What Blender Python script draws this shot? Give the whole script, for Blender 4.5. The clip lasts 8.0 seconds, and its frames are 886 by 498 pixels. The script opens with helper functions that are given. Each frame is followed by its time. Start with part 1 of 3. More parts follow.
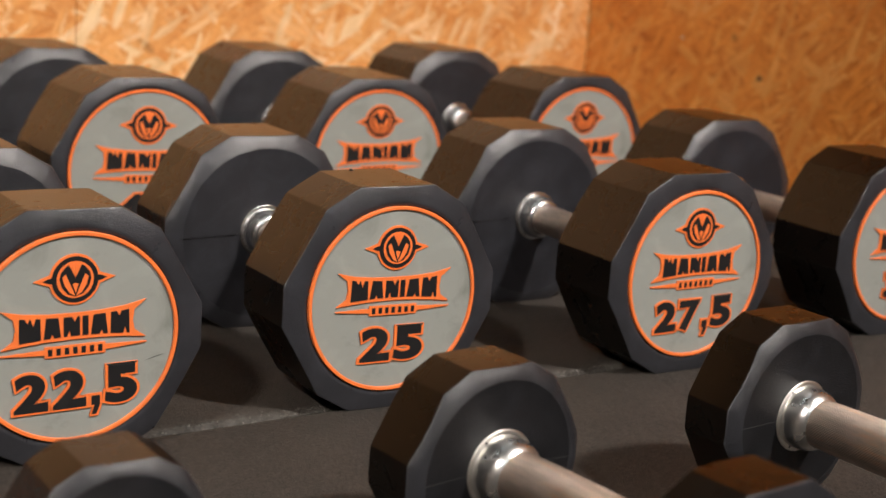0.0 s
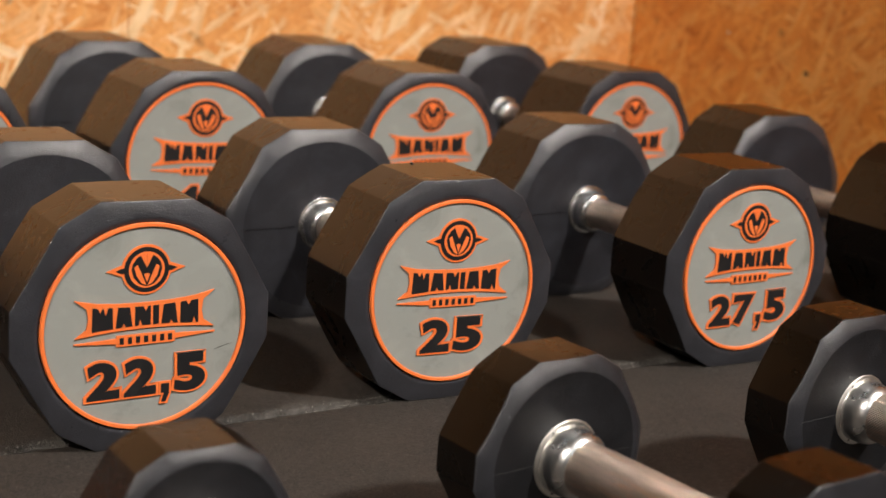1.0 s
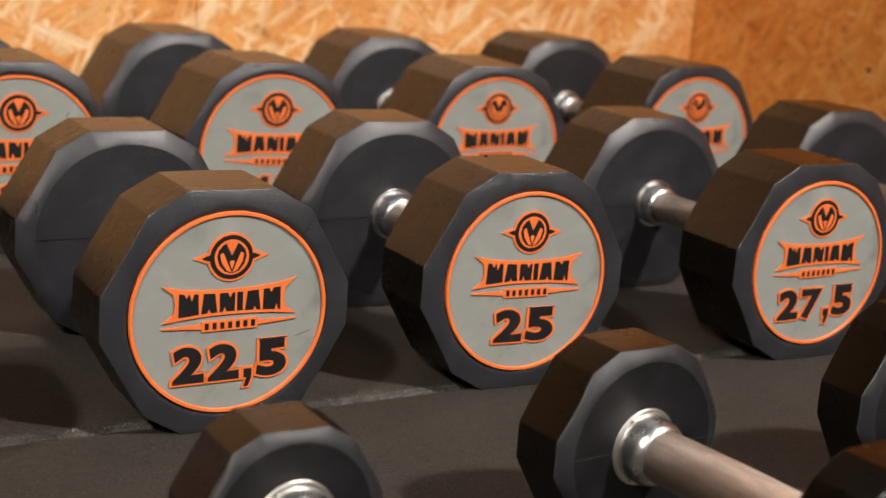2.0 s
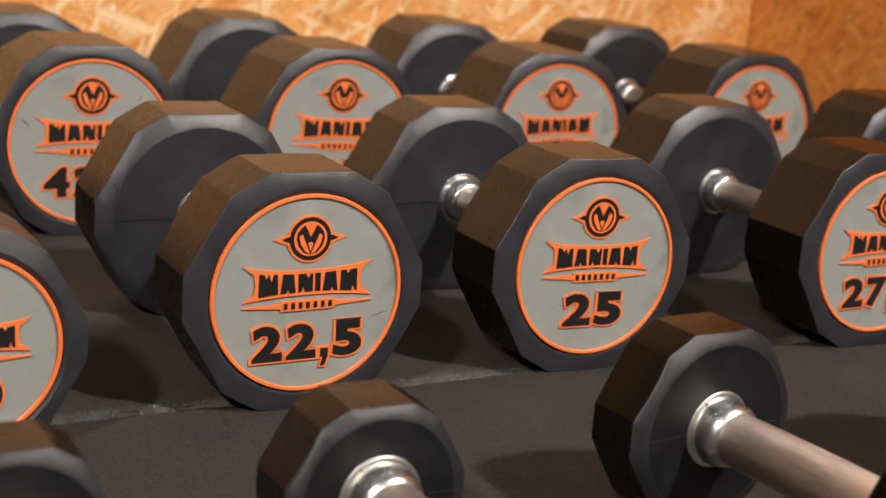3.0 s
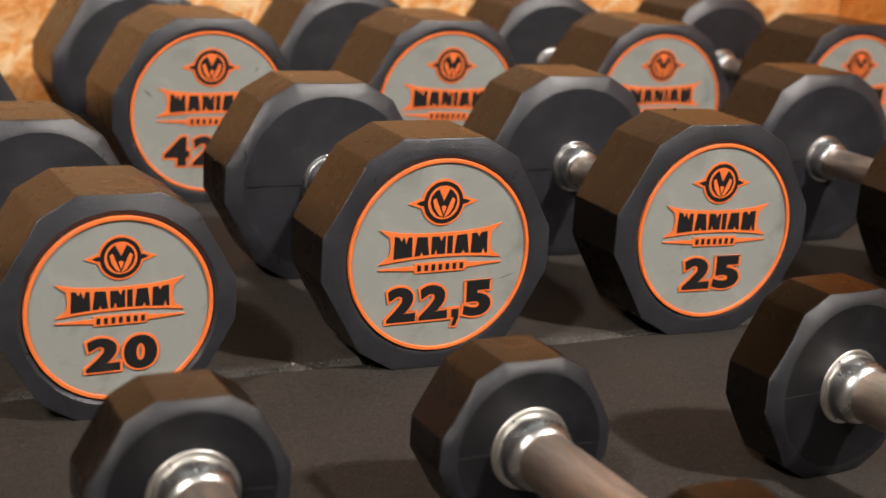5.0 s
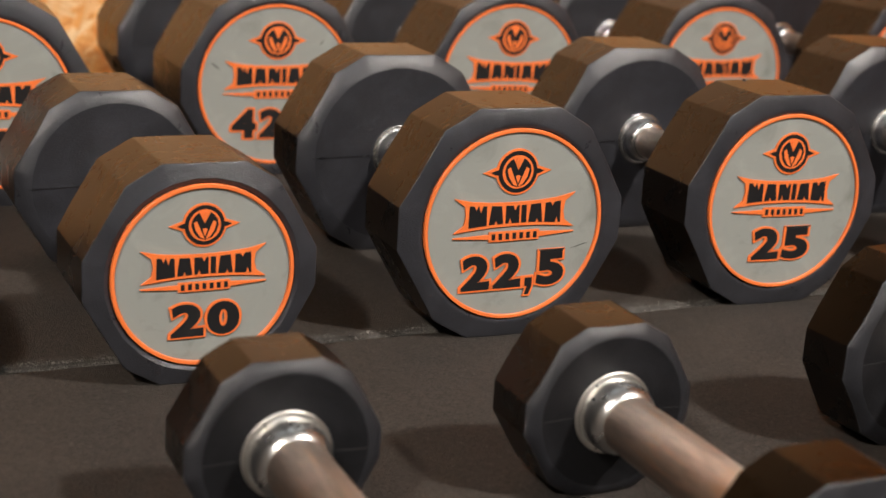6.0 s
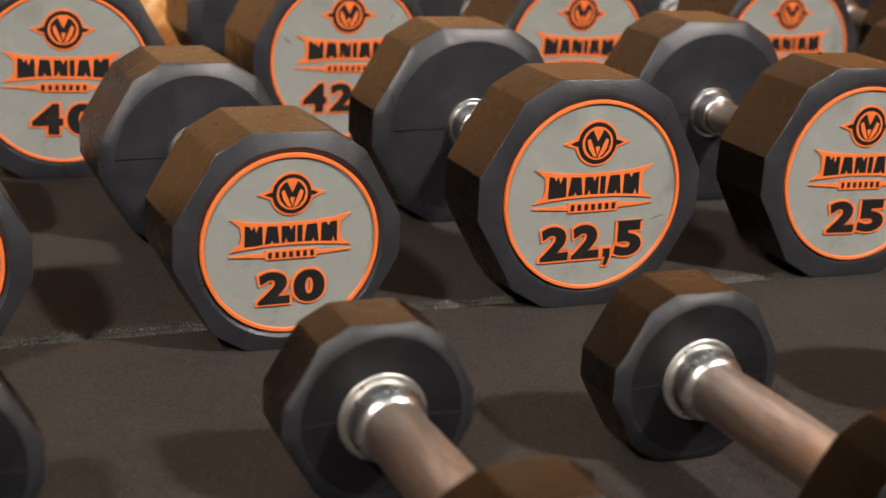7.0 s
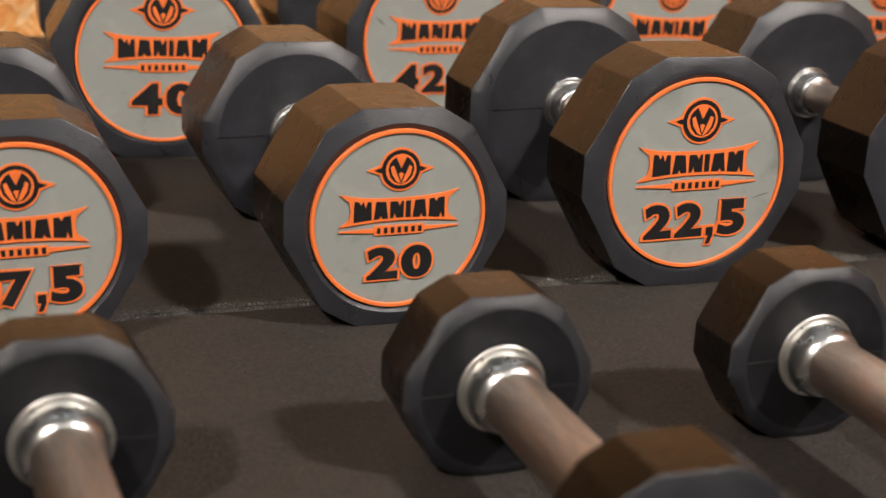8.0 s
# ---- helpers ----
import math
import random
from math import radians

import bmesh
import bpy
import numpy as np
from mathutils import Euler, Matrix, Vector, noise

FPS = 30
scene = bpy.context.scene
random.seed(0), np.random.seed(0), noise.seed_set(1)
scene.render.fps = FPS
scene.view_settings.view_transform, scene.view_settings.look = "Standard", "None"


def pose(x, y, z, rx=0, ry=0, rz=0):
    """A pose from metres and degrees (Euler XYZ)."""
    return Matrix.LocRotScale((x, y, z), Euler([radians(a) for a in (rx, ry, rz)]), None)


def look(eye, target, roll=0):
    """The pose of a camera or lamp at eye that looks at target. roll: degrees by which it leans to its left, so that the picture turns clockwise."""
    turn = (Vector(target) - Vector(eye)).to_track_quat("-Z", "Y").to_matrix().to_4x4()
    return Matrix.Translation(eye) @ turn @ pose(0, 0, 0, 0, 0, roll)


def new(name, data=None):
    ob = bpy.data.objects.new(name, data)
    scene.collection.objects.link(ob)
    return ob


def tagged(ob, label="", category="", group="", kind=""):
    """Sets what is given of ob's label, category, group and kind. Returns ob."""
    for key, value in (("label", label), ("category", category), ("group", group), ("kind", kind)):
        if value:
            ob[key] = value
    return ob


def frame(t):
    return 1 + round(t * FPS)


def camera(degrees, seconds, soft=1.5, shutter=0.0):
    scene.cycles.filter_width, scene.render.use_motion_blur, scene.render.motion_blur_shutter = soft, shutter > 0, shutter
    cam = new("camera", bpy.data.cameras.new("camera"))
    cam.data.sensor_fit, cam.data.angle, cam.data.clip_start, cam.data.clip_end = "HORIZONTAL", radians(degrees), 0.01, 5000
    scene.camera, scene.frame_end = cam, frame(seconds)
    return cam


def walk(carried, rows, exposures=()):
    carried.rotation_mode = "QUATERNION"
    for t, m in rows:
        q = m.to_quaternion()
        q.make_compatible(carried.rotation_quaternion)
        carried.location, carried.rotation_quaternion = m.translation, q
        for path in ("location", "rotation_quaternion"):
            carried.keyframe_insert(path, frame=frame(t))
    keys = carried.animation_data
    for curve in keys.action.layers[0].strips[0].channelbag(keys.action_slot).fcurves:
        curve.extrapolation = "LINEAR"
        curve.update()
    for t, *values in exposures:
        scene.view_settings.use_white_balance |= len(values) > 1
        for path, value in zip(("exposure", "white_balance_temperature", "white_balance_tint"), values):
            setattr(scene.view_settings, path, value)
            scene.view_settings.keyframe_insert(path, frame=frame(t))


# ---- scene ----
cam = camera(33.42, 8.0)
# seconds, place in metres, turn in degrees
ROWS = [
    (0.0, -0.2947, -0.8736, 0.3572, 77.360, -3.989, -32.043),
    (0.5, -0.3062, -0.8740, 0.3583, 77.161, -4.058, -31.450),
    (1.0, -0.3203, -0.8746, 0.3590, 76.988, -4.092, -30.767),
    (1.5, -0.3341, -0.8773, 0.3598, 76.839, -4.147, -29.882),
    (3.0, -0.3755, -0.8849, 0.3602, 75.947, -4.470, -27.146),
    (3.5, -0.3879, -0.8876, 0.3594, 75.657, -4.380, -26.575),
    (4.0, -0.4018, -0.8890, 0.3593, 75.356, -4.275, -25.979),
    (4.5, -0.4158, -0.8908, 0.3577, 75.170, -4.081, -25.410),
    (6.0, -0.4565, -0.8926, 0.3500, 73.921, -3.536, -23.263),
    (6.5, -0.4697, -0.8938, 0.3481, 73.430, -3.448, -22.483),
    (7.0, -0.4839, -0.8935, 0.3439, 73.092, -3.270, -21.574),
    (7.5, -0.4984, -0.8922, 0.3416, 72.791, -3.093, -20.525),
    (8.0, -0.5121, -0.8888, 0.3355, 72.533, -2.817, -19.167),
]
walk(cam, [(t, pose(*row)) for t, *row in ROWS])
cam.data.dof.use_dof = True
cam.data.dof.focus_distance = 1.01
cam.data.dof.aperture_fstop = 8.0

# ---- light: two small ceiling spotlights in front of the rows ----
WALL_Y, WALL_X = 1.075, 1.222
WEST, SOUTH, CEILING = -4.2, -5.2, 2.3

world = bpy.data.worlds.new("World")
scene.world = world
world.use_nodes = True
wn = world.node_tree
sky = wn.nodes.new("ShaderNodeTexSky")
sky.sky_type = "NISHITA"
sky.sun_disc = False
sky.sun_elevation, sky.sun_rotation = radians(40), radians(60)
wn.links.new(sky.outputs[0], wn.nodes["Background"].inputs[0])
wn.nodes["Background"].inputs[1].default_value = 0.1


# place, aim, watts, cone in degrees, colour
SPOTS = [((1.12, -1.65, 2.08), (0.2, 0.45, 0.1), 364, 70, (1.0, 0.922, 0.845)),
         ((-1.8, -1.8, 2.08), (-0.25, 0.5, 0.05), 298, 56, (1.0, 0.892, 0.79)),
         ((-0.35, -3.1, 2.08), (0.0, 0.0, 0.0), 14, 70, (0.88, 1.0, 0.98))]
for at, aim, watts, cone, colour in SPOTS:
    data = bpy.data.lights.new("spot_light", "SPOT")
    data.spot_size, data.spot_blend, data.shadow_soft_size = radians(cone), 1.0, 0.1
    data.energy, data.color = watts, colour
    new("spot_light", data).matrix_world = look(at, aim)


# ---- materials ----
def material(name, rough=0.5, metal=0.0):
    m = bpy.data.materials.new(name)
    m.use_nodes = True
    b = m.node_tree.nodes["Principled BSDF"]
    b.inputs["Roughness"].default_value = rough
    b.inputs["Metallic"].default_value = metal
    return m, m.node_tree, b


def node(t, kind, **sets):
    n = t.nodes.new(kind)
    for k, v in sets.items():
        n.inputs[k].default_value = v
    return n


def coords(t, scale=(1, 1, 1), turn=(0, 0, 0)):
    c = t.nodes.new("ShaderNodeTexCoord")
    mp = node(t, "ShaderNodeMapping", Scale=scale, Rotation=[radians(a) for a in turn])
    t.links.new(c.outputs["Object"], mp.inputs[0])
    return mp.outputs[0]


def noise_tex(t, vec, scale, detail=4.0, rough=0.6, distort=0.0):
    n = node(t, "ShaderNodeTexNoise", Scale=scale, Detail=detail, Roughness=rough, Distortion=distort)
    t.links.new(vec, n.inputs["Vector"])
    return n


def ramp(t, src, stops):
    r = t.nodes.new("ShaderNodeValToRGB")
    e = r.color_ramp.elements
    while len(e) < len(stops):
        e.new(0.5)
    for el, (p, c) in zip(e, stops):
        el.position, el.color = p, (*c, 1) if len(c) == 3 else c
    t.links.new(src, r.inputs[0])
    return r.outputs[0]


def mix(t, fac, a, b, kind="MIX"):
    n = t.nodes.new("ShaderNodeMix")
    n.data_type, n.blend_type = "RGBA", kind
    for src, i in ((fac, 0), (a, 6), (b, 7)):
        if isinstance(src, (int, float)):
            n.inputs[i].default_value = src
        elif isinstance(src, tuple):
            n.inputs[i].default_value = (*src, 1)
        else:
            t.links.new(src, n.inputs[i])
    return n.outputs[2]


def bump(t, b, height, strength, dist, before=None):
    n = node(t, "ShaderNodeBump", Strength=strength, Distance=dist)
    t.links.new(height, n.inputs["Height"])
    if before:
        t.links.new(before, n.inputs["Normal"])
    t.links.new(n.outputs[0], b.inputs["Normal"])
    return n.outputs[0]


def to_grey(t, b, src, lo, hi):
    r = node(t, "ShaderNodeMapRange")
    r.inputs["To Min"].default_value, r.inputs["To Max"].default_value = lo, hi
    t.links.new(src, r.inputs[0])
    return r.outputs[0]


def rubber_material(name, rough, tone, gloss, grain, dirt, bounce_tint=(1.0, 1.0, 1.0), blotch=1.0):
    """Black urethane rubber: moulded leather grain, handled smudges, dust and scuffs; smudges can carry reflected wall
    colour.
    """
    m, t, b = material(name, rough)
    v = coords(t)
    big, smudge, dust = noise_tex(t, v, 18), noise_tex(t, v, 34, 7, 0.68, 0.8), noise_tex(t, v, 150, 5, 0.7)
    fine = noise_tex(t, coords(t, (0.5, 1, 1.2)), 1400, 2, 0.55)
    base = ramp(t, big.outputs[0], [(0.3, tuple(0.75 * c for c in tone)), (0.7, tuple(1.25 * c for c in tone))])
    base = mix(t, ramp(t, smudge.outputs[0], [(0.46, (0, 0, 0)), (0.74, (0.85 * blotch,) * 3)]), base, tuple(dirt * c * d for c, d in zip(tone, bounce_tint)))
    spots = ramp(t, dust.outputs[0], [(0.64, (0, 0, 0)), (0.78, (blotch,) * 3)])
    t.links.new(mix(t, spots, base, tuple((dirt + 0.4) * c * d for c, d in zip(tone, bounce_tint))), b.inputs["Base Color"])
    t.links.new(to_grey(t, b, smudge.outputs[0], rough + 0.03 - 0.08 * blotch, rough + 0.03 + 0.07 * blotch), b.inputs["Roughness"])
    b.inputs["Specular IOR Level"].default_value = gloss
    first = bump(t, b, fine.outputs[0], grain, 0.0006)
    bump(t, b, big.outputs[0], 0.25 * grain, 0.002, first)
    return m


def plain_rubber(name, tone, rough, wear):
    m, t, b = material(name, rough)
    v = coords(t)
    big, fine = noise_tex(t, v, 26, 6, 0.62, 0.6), noise_tex(t, v, 1500, 2)
    c = ramp(t, big.outputs[0], [(0.36, tuple(1.1 * x for x in tone)), (0.48, tone), (0.56, tone), (0.74, wear)])
    t.links.new(c, b.inputs["Base Color"])
    bump(t, b, fine.outputs[0], 0.12, 0.0003)
    return m


def steel_material(name, rough, knurl, tone):
    m, t, b = material(name, rough, 1.0)
    v = coords(t)
    big = noise_tex(t, v, 60)
    t.links.new(ramp(t, big.outputs[0], [(0.3, tuple(0.9 * c for c in tone)), (0.7, tone)]), b.inputs["Base Color"])
    t.links.new(to_grey(t, b, big.outputs[0], rough - 0.04, rough + 0.07), b.inputs["Roughness"])
    if knurl:
        # lengthwise streaks, from darker steel to a more orange tone
        worn = noise_tex(t, coords(t, (9, 1.2, 9)), 30, 5, 0.65)
        t.links.new(ramp(t, worn.outputs[0], [(0.32, tuple(0.72 * c for c in tone)), (0.52, tone), (0.72, (min(1.0, 1.2 * tone[0]), 1.02 * tone[1], 0.86 * tone[2]))]), b.inputs["Base Color"])
        t.links.new(to_grey(t, b, worn.outputs[0], rough + 0.12, rough - 0.1), b.inputs["Roughness"])
        uv = t.nodes.new("ShaderNodeTexCoord").outputs["UV"]
        heights = []
        for angle in (45, -45):
            mp = node(t, "ShaderNodeMapping", Rotation=(0, 0, radians(angle)))
            w = node(t, "ShaderNodeTexWave", Scale=2.3)
            t.links.new(uv, mp.inputs[0])
            t.links.new(mp.outputs[0], w.inputs[0])
            heights.append(w.outputs["Fac"])
        bump(t, b, mix(t, 0.5, heights[0], heights[1], "MULTIPLY"), 0.75, 0.0009)
    return m


def osb_material(name, dark, mid, light, pale, chips):
    """Oriented strand board: layers of long flat wood chips at many angles under varnish."""
    m, t, b = material(name, 0.45)
    base = None
    hsum = None
    for k, (turn, sx, sz) in enumerate([(12, 11, 50), (58, 12, 70), (-35, 10, 80), (-72, 14, 110), (80, 12, 100), (20, 15, 150), (-12, 14, 130), (-50, 17, 190), (40, 22, 230), (-24, 15, 78), (33, 17, 92), (70, 18, 105)]):
        v = coords(t, turn=(0, turn, 0))
        warp = noise_tex(t, v, 6, 2)
        add = node(t, "ShaderNodeVectorMath")
        add.operation = "MULTIPLY_ADD"
        add.inputs[1].default_value = (0.010, 0.010, 0.010)
        t.links.new(warp.outputs["Color"], add.inputs[0])
        t.links.new(v, add.inputs[2])
        mp = node(t, "ShaderNodeMapping", Scale=(sx, sx, sz), Location=(k * 1.7, k * 0.6, k * 2.3))
        t.links.new(add.outputs[0], mp.inputs[0])
        cell = node(t, "ShaderNodeTexVoronoi", Scale=1.0)
        t.links.new(mp.outputs[0], cell.inputs["Vector"])
        sep = t.nodes.new("ShaderNodeSeparateColor")
        t.links.new(cell.outputs["Color"], sep.inputs[0])
        tone = ramp(t, sep.outputs[0], [(0.0, dark), (0.35, mid), (0.75, light), (1.0, pale)] if k < 9 else [(0.0, mid), (0.4, light), (0.7, chips), (1.0, chips)])
        grain = node(t, "ShaderNodeMapping", Scale=(16, 16, 260))
        t.links.new(v, grain.inputs[0])
        g = noise_tex(t, grain.outputs[0], 1.6, 4)
        tone = mix(t, 0.7, tone, ramp(t, g.outputs[0], [(0.32, (0.62, 0.5, 0.4)), (0.58, (1.0, 1.0, 1.0))]), "MULTIPLY")
        if base is None:
            base, hsum = tone, sep.outputs[1]
        else:
            cut = 0.62 if k < 6 else 0.74 if k < 9 else 0.78
            keep = ramp(t, sep.outputs[2], [(cut, (0, 0, 0)), (cut + 0.04, (1, 1, 1))])
            base = mix(t, keep, base, tone)
            hsum = mix(t, keep, hsum, sep.outputs[1])
    patch = noise_tex(t, coords(t), 7, 5, 0.65, 1.2)
    base = mix(t, 1.0, base, ramp(t, patch.outputs[0], [(0.32, (0.84, 0.72, 0.60)), (0.55, (1.0, 1.0, 1.0)), (0.70, (1.06, 1.14, 1.34))]), "MULTIPLY")
    knots = noise_tex(t, coords(t), 17, 3)
    base = mix(t, ramp(t, knots.outputs[0], [(0.68, (0, 0, 0)), (0.76, (0.75, 0.75, 0.75))]), base, (0.12, 0.045, 0.012))
    t.links.new(base, b.inputs["Base Color"])
    bump(t, b, hsum, 0.18, 0.001)
    return m


def mat_material(name):
    """Pressed crumb rubber flooring with pale flecks and trodden-in dust."""
    m, t, b = material(name, 0.7)
    v = coords(t)
    crumb = node(t, "ShaderNodeTexVoronoi", Scale=720.0)
    t.links.new(v, crumb.inputs["Vector"])
    sep = t.nodes.new("ShaderNodeSeparateColor")
    t.links.new(crumb.outputs["Color"], sep.inputs[0])
    dust, big, grain = noise_tex(t, v, 9, 6, 0.65), noise_tex(t, v, 2.2), noise_tex(t, v, 420, 4, 0.7)
    base = ramp(t, sep.outputs[0], [(0.0, (0.0100, 0.0083, 0.0073)), (0.9, (0.0525, 0.0434, 0.0371)), (0.99, (0.06, 0.051, 0.044)), (1.0, (0.11, 0.098, 0.085))])
    base = mix(t, ramp(t, dust.outputs[0], [(0.4, (0, 0, 0)), (0.8, (0.45, 0.45, 0.45))]), base, (0.074, 0.058, 0.045))
    # pale rubbed-off dust lies along the joint of the mats
    line = node(t, "ShaderNodeVectorMath")
    line.operation = "DOT_PRODUCT"
    line.inputs[1].default_value = (-0.034, 1.0, 0.0)
    t.links.new(v, line.inputs[0])
    off = node(t, "ShaderNodeMath")
    off.operation, off.inputs[1].default_value = "SUBTRACT", 0.0315
    t.links.new(line.outputs["Value"], off.inputs[0])
    far = node(t, "ShaderNodeMath")
    far.operation = "ABSOLUTE"
    t.links.new(off.outputs[0], far.inputs[0])
    near = node(t, "ShaderNodeMapRange")
    near.inputs["From Max"].default_value, near.inputs["To Min"].default_value, near.inputs["To Max"].default_value = 0.013, 1.0, 0.0
    t.links.new(far.outputs[0], near.inputs[0])
    patchy = noise_tex(t, v, 26, 5, 0.7)
    band = mix(t, 1.0, ramp(t, patchy.outputs[0], [(0.42, (0, 0, 0)), (0.66, (0.8, 0.8, 0.8))]), near.outputs[0], "MULTIPLY")
    base = mix(t, band, base, (0.135, 0.128, 0.118))
    t.links.new(base, b.inputs["Base Color"])
    t.links.new(to_grey(t, b, big.outputs[0], 0.55, 0.8), b.inputs["Roughness"])
    first = bump(t, b, grain.outputs[0], 1.0, 0.0022)
    bump(t, b, crumb.outputs["Distance"], 0.3, 0.0008, first)
    return m


def paint_material(name, tone, rough=0.6):
    m, t, b = material(name, rough)
    n = noise_tex(t, coords(t), 3.0, 6)
    t.links.new(ramp(t, n.outputs[0], [(0.3, tuple(0.9 * c for c in tone)), (0.7, tone)]), b.inputs["Base Color"])
    fine = noise_tex(t, coords(t), 180, 3)
    bump(t, b, fine.outputs[0], 0.1, 0.001)
    return m


# side flats: shade painted in as near-black, the boards' reflection as brown smudges
SHADED_RUBBER = rubber_material("shaded_side_rubber", 0.25, (0.0032, 0.0020, 0.0012), 0.38, 0.06, 1.6, (1.5, 1.1, 0.7), 0.45)
# same rubber on the faces, its tone raised for the light they catch
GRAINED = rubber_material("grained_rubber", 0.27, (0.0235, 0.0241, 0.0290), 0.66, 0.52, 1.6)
DUSTY = rubber_material("dusty_rubber", 0.40, (0.0130, 0.0134, 0.0172), 0.42, 0.6, 2.0)
MATTE = rubber_material("matte_grained_rubber", 0.33, (0.0158, 0.0163, 0.0198), 0.60, 0.70, 1.8)
# edge chamfers: pale scuffs, with the edge's highlight line painted in too
WORN_GLINT = rubber_material("worn_glint_rubber", 0.30, (0.030, 0.031, 0.035), 0.75, 0.5, 2.6)
# inner discs of the small heads, darker in tone than the large ones
DARK_DISC = rubber_material("dark_disc_rubber", 0.44, (0.0068, 0.0069, 0.0082), 0.30, 0.55, 2.2)
SCUFFED = paint_material("scuffed_rubber", (0.028, 0.028, 0.029), 0.6)
GREY = plain_rubber("grey_rubber", (0.268, 0.28, 0.262), 0.5, (0.185, 0.196, 0.178))
ORANGE = plain_rubber("orange_rubber", (0.82, 0.185, 0.042), 0.45, (0.74, 0.16, 0.04))
INK = plain_rubber("ink_rubber", (0.0115, 0.0112, 0.0122), 0.40, (0.02, 0.02, 0.02))
CHROME = steel_material("polished_steel", 0.27, False, (0.9, 0.895, 0.885))
SATIN = steel_material("satin_steel", 0.24, False, (0.9, 0.895, 0.885))
BRUSHED = steel_material("brushed_steel", 0.36, False, (0.88, 0.85, 0.80))
KNURL = steel_material("knurled_steel", 0.33, True, (0.66, 0.55, 0.475))
OSB = osb_material("strand_board", (0.74, 0.30, 0.075), (0.86, 0.395, 0.115), (0.91, 0.465, 0.165), (0.97, 0.69, 0.40), (0.96, 0.67, 0.37))
OSB_GOLD = osb_material("golden_strand_board", (0.66, 0.225, 0.035), (0.83, 0.325, 0.058), (0.91, 0.39, 0.08), (0.96, 0.53, 0.18), (0.94, 0.49, 0.15))
MAT = mat_material("crumb_rubber")
CRUMB = paint_material("pale_crumb", (0.19, 0.178, 0.162), 0.8)
BARK = paint_material("dark_knot", (0.11, 0.05, 0.018), 0.6)
PLASTER = paint_material("plaster", (0.025, 0.0245, 0.0235), 0.8)
CONCRETE = paint_material("concrete", (0.16, 0.15, 0.14), 0.8)
FRAME = paint_material("white_enamel", (0.7, 0.7, 0.68), 0.4)


# ---- building helpers ----
def mesh_from(name, bm, mats, smooth=None):
    me = bpy.data.meshes.new(name)
    bmesh.ops.recalc_face_normals(bm, faces=bm.faces)
    bm.to_mesh(me)
    bm.free()
    for m in mats:
        me.materials.append(m)
    if smooth is not None:
        me.polygons.foreach_set("use_smooth", [True] * len(me.polygons))
        me.set_sharp_from_angle(angle=radians(smooth))
    return me


def part(name, bm, mats, parent=None, label="", smooth=None):
    mats = mats if isinstance(mats, (list, tuple)) else [mats]
    ob = new(name, mesh_from(name, bm, mats, smooth))
    ob.parent = parent
    return tagged(ob, label)


def box(bm, x0, x1, y0, y1, z0, z1, mat=0):
    vs = [bm.verts.new((x, y, z)) for z in (z0, z1) for y in (y0, y1) for x in (x0, x1)]
    for f in ((0, 2, 3, 1), (4, 5, 7, 6), (0, 1, 5, 4), (2, 6, 7, 3), (0, 4, 6, 2), (1, 3, 7, 5)):
        bm.faces.new([vs[i] for i in f]).material_index = mat
    return vs


def rings(bm, loops, mat=0, cap_first=False, cap_last=False):
    """Skins a row of closed loops of equal length."""
    vs = [[bm.verts.new(p) for p in loop] for loop in loops]
    n = len(vs[0])
    for a, b in zip(vs, vs[1:]):
        for i in range(n):
            bm.faces.new((a[i], a[(i + 1) % n], b[(i + 1) % n], b[i])).material_index = mat
    if cap_first:
        bm.faces.new(vs[0][::-1]).material_index = mat
    if cap_last:
        bm.faces.new(vs[-1]).material_index = mat
    return vs


def circle(r, y, n=48, u=0.0, v=0.0):
    return [(u + r * math.cos(2 * math.pi * i / n), y, v + r * math.sin(2 * math.pi * i / n)) for i in range(n)]


def prism(bm, pts, y_back, y_front, mat=0):
    """A flat shape with straight sides, its front towards -y."""
    back = [bm.verts.new((u, y_back, v)) for u, v in pts]
    front = [bm.verts.new((u, y_front, v)) for u, v in pts]
    n = len(pts)
    for i in range(n):
        bm.faces.new((back[i], back[(i + 1) % n], front[(i + 1) % n], front[i])).material_index = mat
    bm.faces.new(front).material_index = mat


# ---- dumbbells ----
GRIP = 0.160        # between the two heads
RING = 0.069        # outer radius of the coloured ring at size 1
MM = 0.001
BASE = -46.2        # foot of the figures, in the print's own units


def outline(a, inset=0.0):
    """Twelve sides, long and short in turn, 48 points; a: half the width across the long sides."""
    corners = []
    lo, sh = a - inset, 1.049 * a - inset
    normals = [(radians(90 - 30 * k), lo if k % 2 == 0 else sh) for k in range(12)]
    for k in range(12):
        (t0, d0), (t1, d1) = normals[k], normals[(k + 1) % 12]
        det = math.cos(t0) * math.sin(t1) - math.sin(t0) * math.cos(t1)
        corners.append(((d0 * math.sin(t1) - d1 * math.sin(t0)) / det, (d1 * math.cos(t0) - d0 * math.cos(t1)) / det))
    pts = []
    for k in range(12):
        p, q = Vector(corners[k - 1]), Vector(corners[k])
        e = 0.0009 / max((q - p).length, 0.004)
        for f in (e, 0.35, 0.65, 1 - e):
            pts.append(tuple(p.lerp(q, f)))
    return pts


